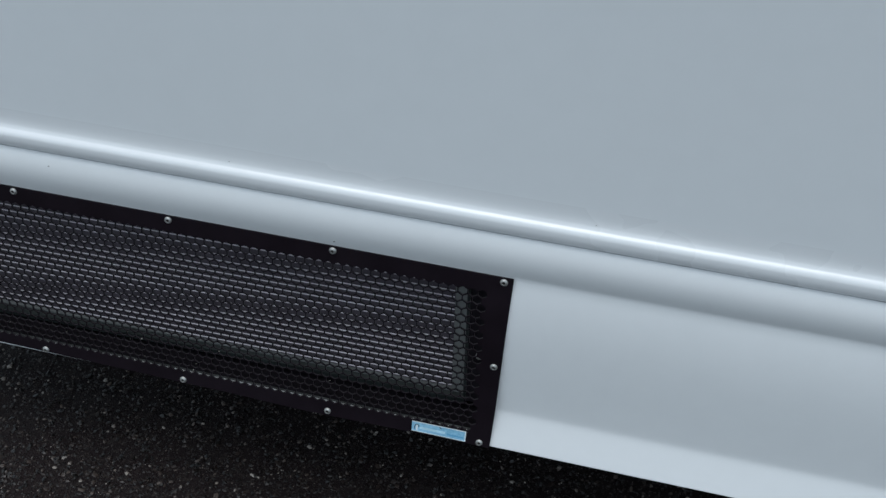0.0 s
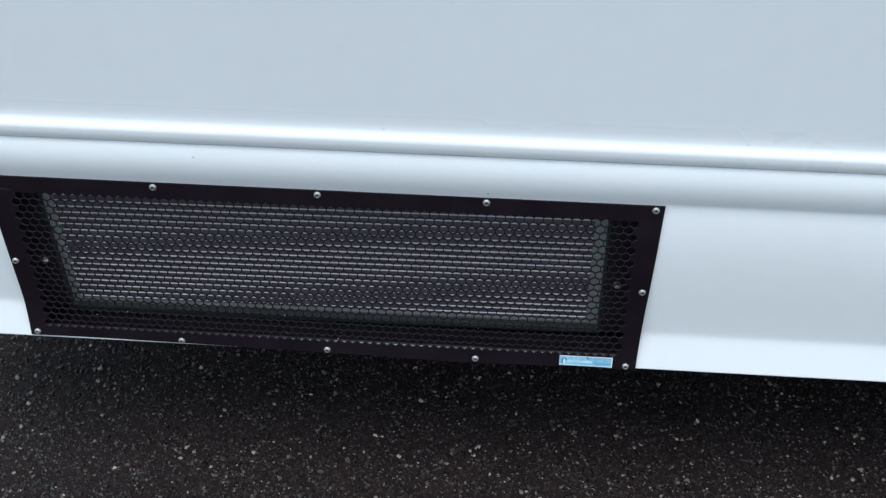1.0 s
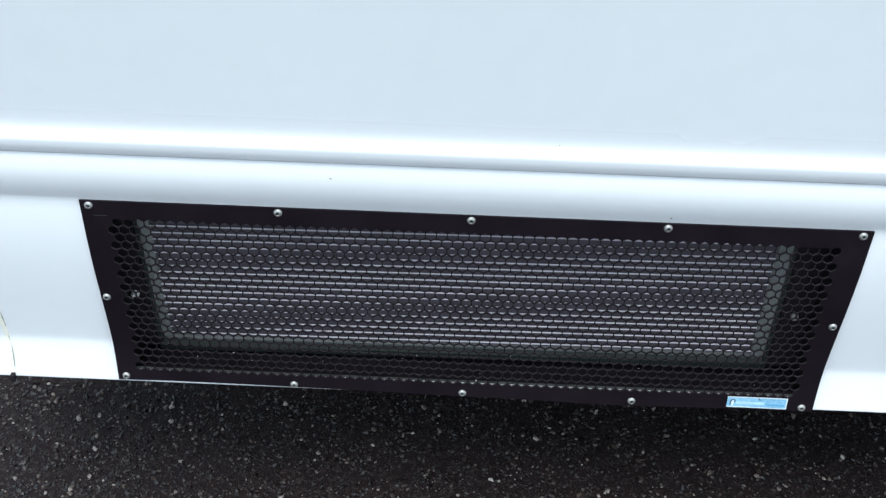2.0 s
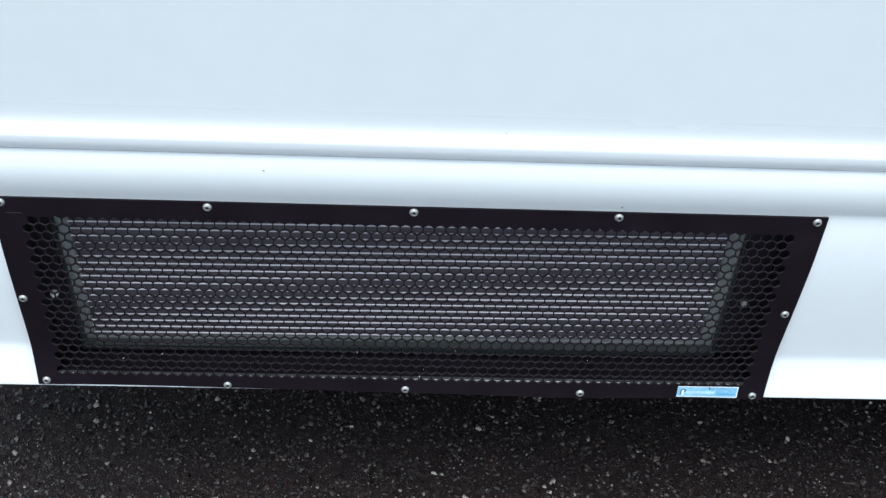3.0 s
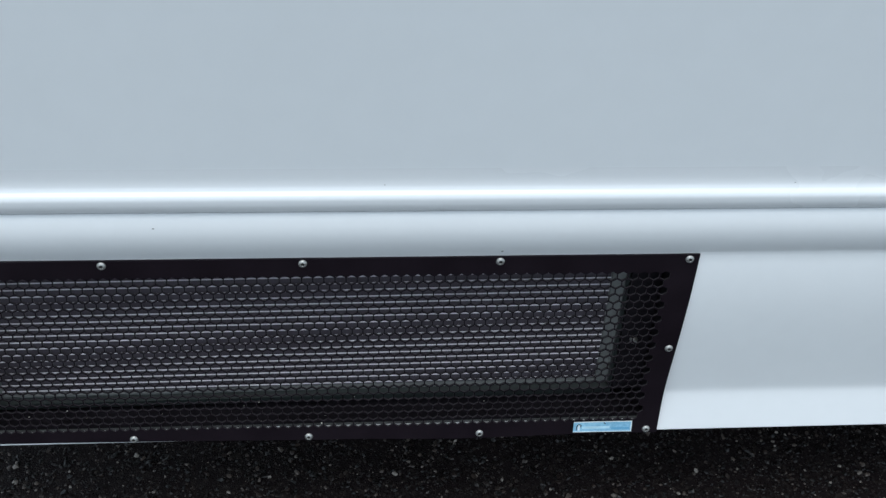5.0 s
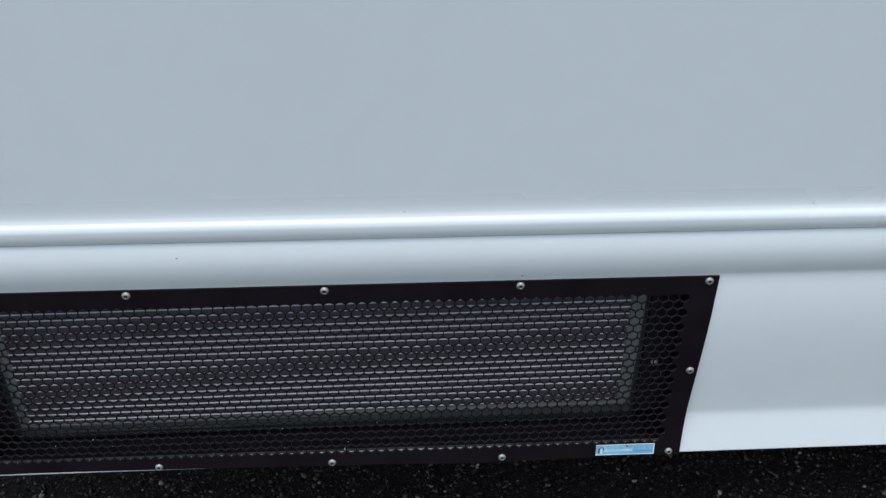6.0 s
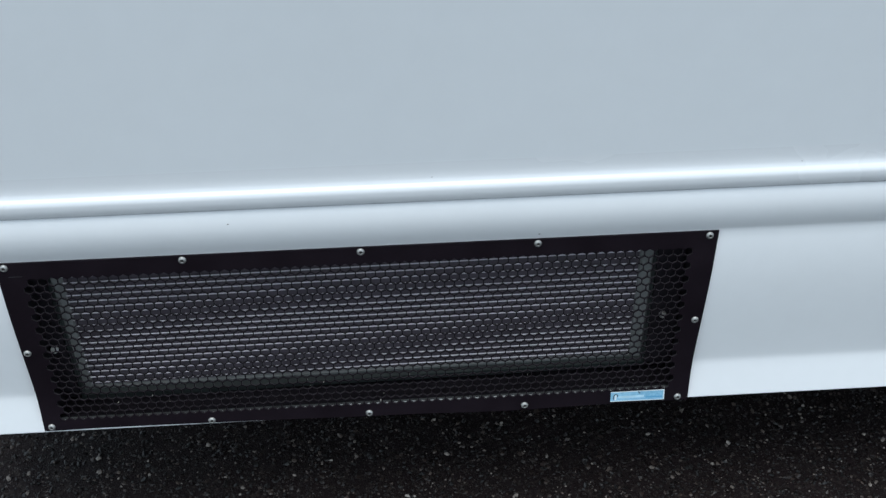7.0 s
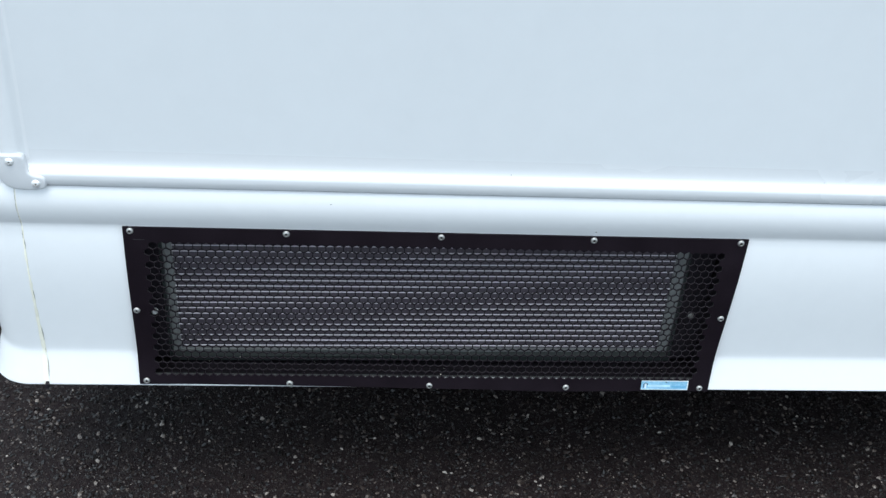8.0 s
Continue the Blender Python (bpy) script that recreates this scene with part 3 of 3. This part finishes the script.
# sections of the sheet: at its ends it is drawn to the skirt, between them it bridges the hollow above the lip
SHEET_Z = [0.245, 0.265, 0.285, 0.305, 0.330, 0.360, 0.390, 0.420, 0.450, 0.480, 0.515]
SHEET_MID = [-0.0236, -0.0203, -0.0180, -0.0167, -0.0163, -0.0161, -0.0153, -0.0138, -0.0117, -0.0084, -0.0050]
SHEET_END = [-0.0252, -0.0208, -0.0168, -0.0138, -0.0128, -0.0128, -0.0128, -0.0124, -0.0112, -0.0084, -0.0050]


def plate_y(x, z):
    """Front of the plate, bowed a little off the skirt along its lower edge."""
    zz = max(z, Z_SKIRT - 0.01)
    inner = 1 - math.exp(-(max(0.0, 0.405 - abs(x)) / 0.06) ** 2)
    mid, end = float(np.interp(zz, SHEET_Z, SHEET_MID)), float(np.interp(zz, SHEET_Z, SHEET_END))
    bow = -0.0022 * math.exp(-((x - 0.10) / 0.19) ** 2) * max(0.0, (0.33 - z) / 0.08)
    return end + (mid - end) * inner + bow


# heights on the bent plate by heights on the flat sheet it was cut from
BENT = np.linspace(0.5075, 0.2450, 400)
FLAT = 0.5075 - np.concatenate([[0], np.cumsum(np.hypot(np.diff(BENT), np.diff([plate_y(-0.2, max(z, Z_SKIRT)) for z in BENT])))])


def bent(z):
    return float(np.interp(z, FLAT[::-1], BENT[::-1]))


def unbent(z):
    return float(np.interp(z, BENT[::-1], FLAT[::-1]))


def plate():
    bm = bmesh.new()
    side = HP / math.sqrt(3)
    hole = 0.90
    seen = {}

    def vert(x, z, back):
        key = (round(x, 5), round(z, 5), back)
        if key not in seen:
            h = bent(z)
            seen[key] = bm.verts.new((-x, plate_y(-x, h) + (PT if back else 0), h))
        return seen[key]

    def flat(points):
        for back in (False, True):
            bm.faces.new([vert(x, z, back) for x, z in points])

    def corners(cx, cz, k):
        return [(cx + k * dx, cz + k * dz) for dx, dz in ((HP / 2, side / 2), (0, side), (-HP / 2, side / 2), (-HP / 2, -side / 2), (0, -side), (HP / 2, -side / 2))]

    for r in range(ROWS_N):
        cz = FZ1 - r * HR
        off = HP / 2 if r % 2 else 0
        for c in range(COLS):
            cx = FX0 + HP / 2 + off + c * HP
            o, i = corners(cx, cz, 1), corners(cx, cz, hole)
            for k in range(6):
                j = (k + 1) % 6
                flat([o[k], o[j], i[j], i[k]])
                wall = bm.faces.new([vert(*i[k], False), vert(*i[j], False), vert(*i[j], True), vert(*i[k], True)])
                wall.material_index = 1
    left, right = FX0, FX0 + (COLS + 0.5) * HP
    zt, zb = FZ1 + side, FZ1 - (ROWS_N - 1) * HR - side
    off_last = HP / 2 if (ROWS_N - 1) % 2 else 0
    # fill the notches of the top and bottom rows
    top_line, bottom_line = [(left, zt)], [(left, zb)]
    for c in range(COLS):
        a = FX0 + HP / 2 + c * HP
        flat([(a - HP / 2, FZ1 + side / 2), (a, zt), (a - HP, zt)] if c else [(left, FZ1 + side / 2), (a, zt), (left, zt)])
        a2 = a + off_last
        flat([(a2 - HP / 2, zb + side / 2), (a2, zb), (a2 - HP, zb)] if c else [(left, zb + side / 2), (left + HP / 2, zb + side / 2), (a2, zb), (left, zb)])
        top_line.append((a, zt))
        bottom_line.append((a2, zb))
    e = FX0 + COLS * HP
    flat([(e, FZ1 + side / 2), (right, FZ1 + side / 2), (right, zt), (e - HP / 2, zt)])
    flat([(right, zb + side / 2), (right, zb), (e, zb)])
    top_line.append((right, zt))
    bottom_line.append((right, zb))
    # fill the half-holes at the ends of the rows
    left_line, right_line = [(left, zt), (left, FZ1 + side / 2), (left, FZ1 - side / 2)], [(right, zt), (right, FZ1 + side / 2)]
    for r in range(1, ROWS_N, 2):
        cz = FZ1 - r * HR
        dn = cz - HR + side / 2 if r < ROWS_N - 1 else cz - side / 2
        flat([(left, cz + HR - side / 2), (left + HP / 2, cz + side / 2), (left + HP / 2, cz - side / 2), (left, dn)])
        left_line += [(left, dn)] + ([(left, cz - HR - side / 2)] if r < ROWS_N - 1 else [])
    left_line.append((left, zb))
    for r in range(0, ROWS_N, 2):
        cz = FZ1 - r * HR
        up = cz + HR - side / 2 if r else cz + side / 2
        dn = cz - HR + side / 2
        pts = [(e, cz + side / 2), (right, up), (right, dn), (e, cz - side / 2)]
        flat(pts)
        right_line += [(right, dn), (right, cz - HR - side / 2)]
    right_line.append((right, zb))

    def border(inner, edge):
        """A strip of faces from a line of the field to the plate's edge."""
        pts = []
        for p in inner:
            if not pts or (abs(p[0] - pts[-1][0]) + abs(p[1] - pts[-1][1])) > 1e-6:
                pts.append(p)
        ends = [edge(p) for p in pts]
        steps = 6
        for k in range(len(pts) - 1):
            rows = []
            for p, q in ((pts[k], ends[k]), (pts[k + 1], ends[k + 1])):
                rows.append([(p[0] + (q[0] - p[0]) * i / steps, p[1] + (q[1] - p[1]) * i / steps) for i in range(steps + 1)])
            for i in range(steps):
                flat([rows[0][i], rows[1][i], rows[1][i + 1], rows[0][i + 1]])
            a, b = rows[0][-1], rows[1][-1]
            bm.faces.new([vert(*a, False), vert(*b, False), vert(*b, True), vert(*a, True)])

    gz1 = 0.5044

    def foot(x):
        """The lower edge hangs a little lower towards one end."""
        x = -x
        rise = 0.0030 * min(1.0, max(0.0, -x / 0.34))
        drop = 0.0034 * min(1.0, max(0.0, (x - 0.06) / 0.12)) - 0.0022 * min(1.0, max(0.0, (x - 0.15) / 0.22))
        return unbent(0.2514 + rise - drop)

    def end(x, z):
        """The ends lean in towards the foot."""
        k = (gz1 - z) / (gz1 - unbent(0.25))
        return -0.4092 + 0.0082 * k if x < 0 else 0.4028 - 0.0035 * k

    def spread(p, z):
        x = end(-1, z) + (p[0] - left) * (end(1, z) - end(-1, z)) / (right - left)
        return (x, z if z > 0.4 else foot(x))

    def rise(p, x):
        low = foot(end(x, unbent(0.25)))
        z = low + (p[1] - zb) * (gz1 - low) / (zt - zb)
        return (end(x, z), z)

    border(top_line, lambda p: spread(p, gz1))
    border(bottom_line, lambda p: spread(p, unbent(0.25)))
    border(left_line, lambda p: rise(p, -1))
    border(right_line, lambda p: rise(p, 1))
    return bm


of_grille("perforated_plate", plate(), BLACK_POWDER, label="thin black plate with rows of hexagonal holes", smooth=True, mats=(HOLE_SHEEN,))


def plate_screw(x, z, turn):
    y = plate_y(x, z)
    slope = (plate_y(x, z + 0.004) - plate_y(x, z - 0.004)) / 0.008
    m = Matrix.Translation((x, y, z)) @ Matrix.Rotation(math.atan(slope) * -1, 4, "X") @ OUT @ Matrix.Rotation(turn, 4, "Z")
    bm = bmesh.new()
    revolve(bm, [(0.0045, -0.0004), (0.0045, 0.0005), (0.0041, 0.0014), (0.0033, 0.0021), (0.0021, 0.0024), (0.0018, 0.0022)], 24, m)
    head = of_grille("screw", bm, STEEL, label="steel button-head screw with hexagon socket", smooth=True)
    bm = bmesh.new()
    revolve(bm, [(0.0018, 0.0022), (0.0015, 0.0007), (0.00001, 0.0005)], 6, m)
    of_grille("socket", bm, SOCKET, head)


rng = random.Random(11)
for k, x in enumerate((-0.3935, -0.1980, 0.0005, 0.2012, 0.3988)):
    plate_screw(x, 0.4990, rng.random() * 3)
    plate_screw(-0.390 + 0.1945 * k, (0.2600, 0.2568, 0.2562, 0.2553, 0.2554)[k], rng.random() * 3)
for x in (-0.3945, 0.3965):
    plate_screw(x, 0.3760, rng.random() * 3)

# sticker on the lower margin of the plate
SX0, SX1, SZ0, SZ1 = 0.3025, 0.3708, 0.2525, 0.2672


def on_plate(x0, x1, z0, z1, lift):
    bm = bmesh.new()
    loft(bm, [[(x0 + (x1 - x0) * k / 8, plate_y(x0 + (x1 - x0) * k / 8, z) - lift, z) for k in range(9)] for z in (z0, (z0 + z1) / 2, z1)])
    f = list(bm.faces)
    got = bmesh.ops.extrude_face_region(bm, geom=f)
    bmesh.ops.translate(bm, verts=[v for v in got["geom"] if isinstance(v, bmesh.types.BMVert)], vec=(0, lift * 0.9, 0))
    return bm


sticker = of_grille("sticker", on_plate(SX0, SX1, SZ0, SZ1, 0.0004), STICKER_BLUE, label="pale blue printed sticker with worn marks")
for x0, x1, z0, z1 in ((SX0, SX1, SZ1 - 0.0010, SZ1), (SX0, SX1, SZ0, SZ0 + 0.0008), (SX1 - 0.0012, SX1, SZ0 + 0.0008, SZ1 - 0.001)):
    of_grille("border_line", on_plate(x0, x1, z0, z1, 0.0006), STICKER_WHITE, sticker)
for x0, x1, z0, z1 in ((0.3056, 0.3068, 0.2556, 0.2610), (0.3064, 0.3078, 0.2606, 0.2629), (0.3076, 0.3108, 0.2626, 0.2636), (0.3106, 0.3118, 0.2594, 0.2627), (0.3375, 0.3385, 0.2641, 0.2663), (0.3383, 0.3402, 0.2632, 0.2643)):
    of_grille("printed_mark", on_plate(x0, x1, z0, z1, 0.0006), STICKER_DARK, sticker)
of_grille("printed_bar", on_plate(0.3078, 0.3100, 0.2547, 0.2619, 0.0006), STICKER_WHITE, sticker)
of_grille("printed_bar", on_plate(0.3125, 0.3450, 0.2570, 0.2605, 0.0005), STICKER_PALE, sticker)
of_grille("printed_bar", on_plate(0.3470, 0.3680, 0.2561, 0.2583, 0.0006), STICKER_DEEP, sticker)

# flakes of dirt caught on the plate, and a scratch
rng = random.Random(29)
flakes = [(0.014, 0.2755, 0.0020), (-0.054, 0.3085, 0.0016), (-0.262, 0.3010, 0.0017), (0.196, 0.3035, 0.0012), (-0.304, 0.2930, 0.0013), (0.051, 0.3140, 0.0011)]
flakes += [(rng.uniform(-0.36, 0.33), rng.uniform(0.270, 0.316), rng.uniform(0.0005, 0.0009)) for _ in range(7)]
for x, z, s in flakes:
    bm = bmesh.new()
    bmesh.ops.create_icosphere(bm, subdivisions=1, radius=s, matrix=Matrix.LocRotScale((x, plate_y(x, z) - 0.0006, z), Euler((0.3, 0.5, s * 900)), (1.0, 0.3, 0.55)))
    of_grille("dirt_flake", bm, FLAKE, label="pale flake of dirt")
of_grille("scratch", on_plate(-0.3905, -0.3760, 0.4868, 0.4872, 0.0003), SCRATCH, label="fine pale scratch")
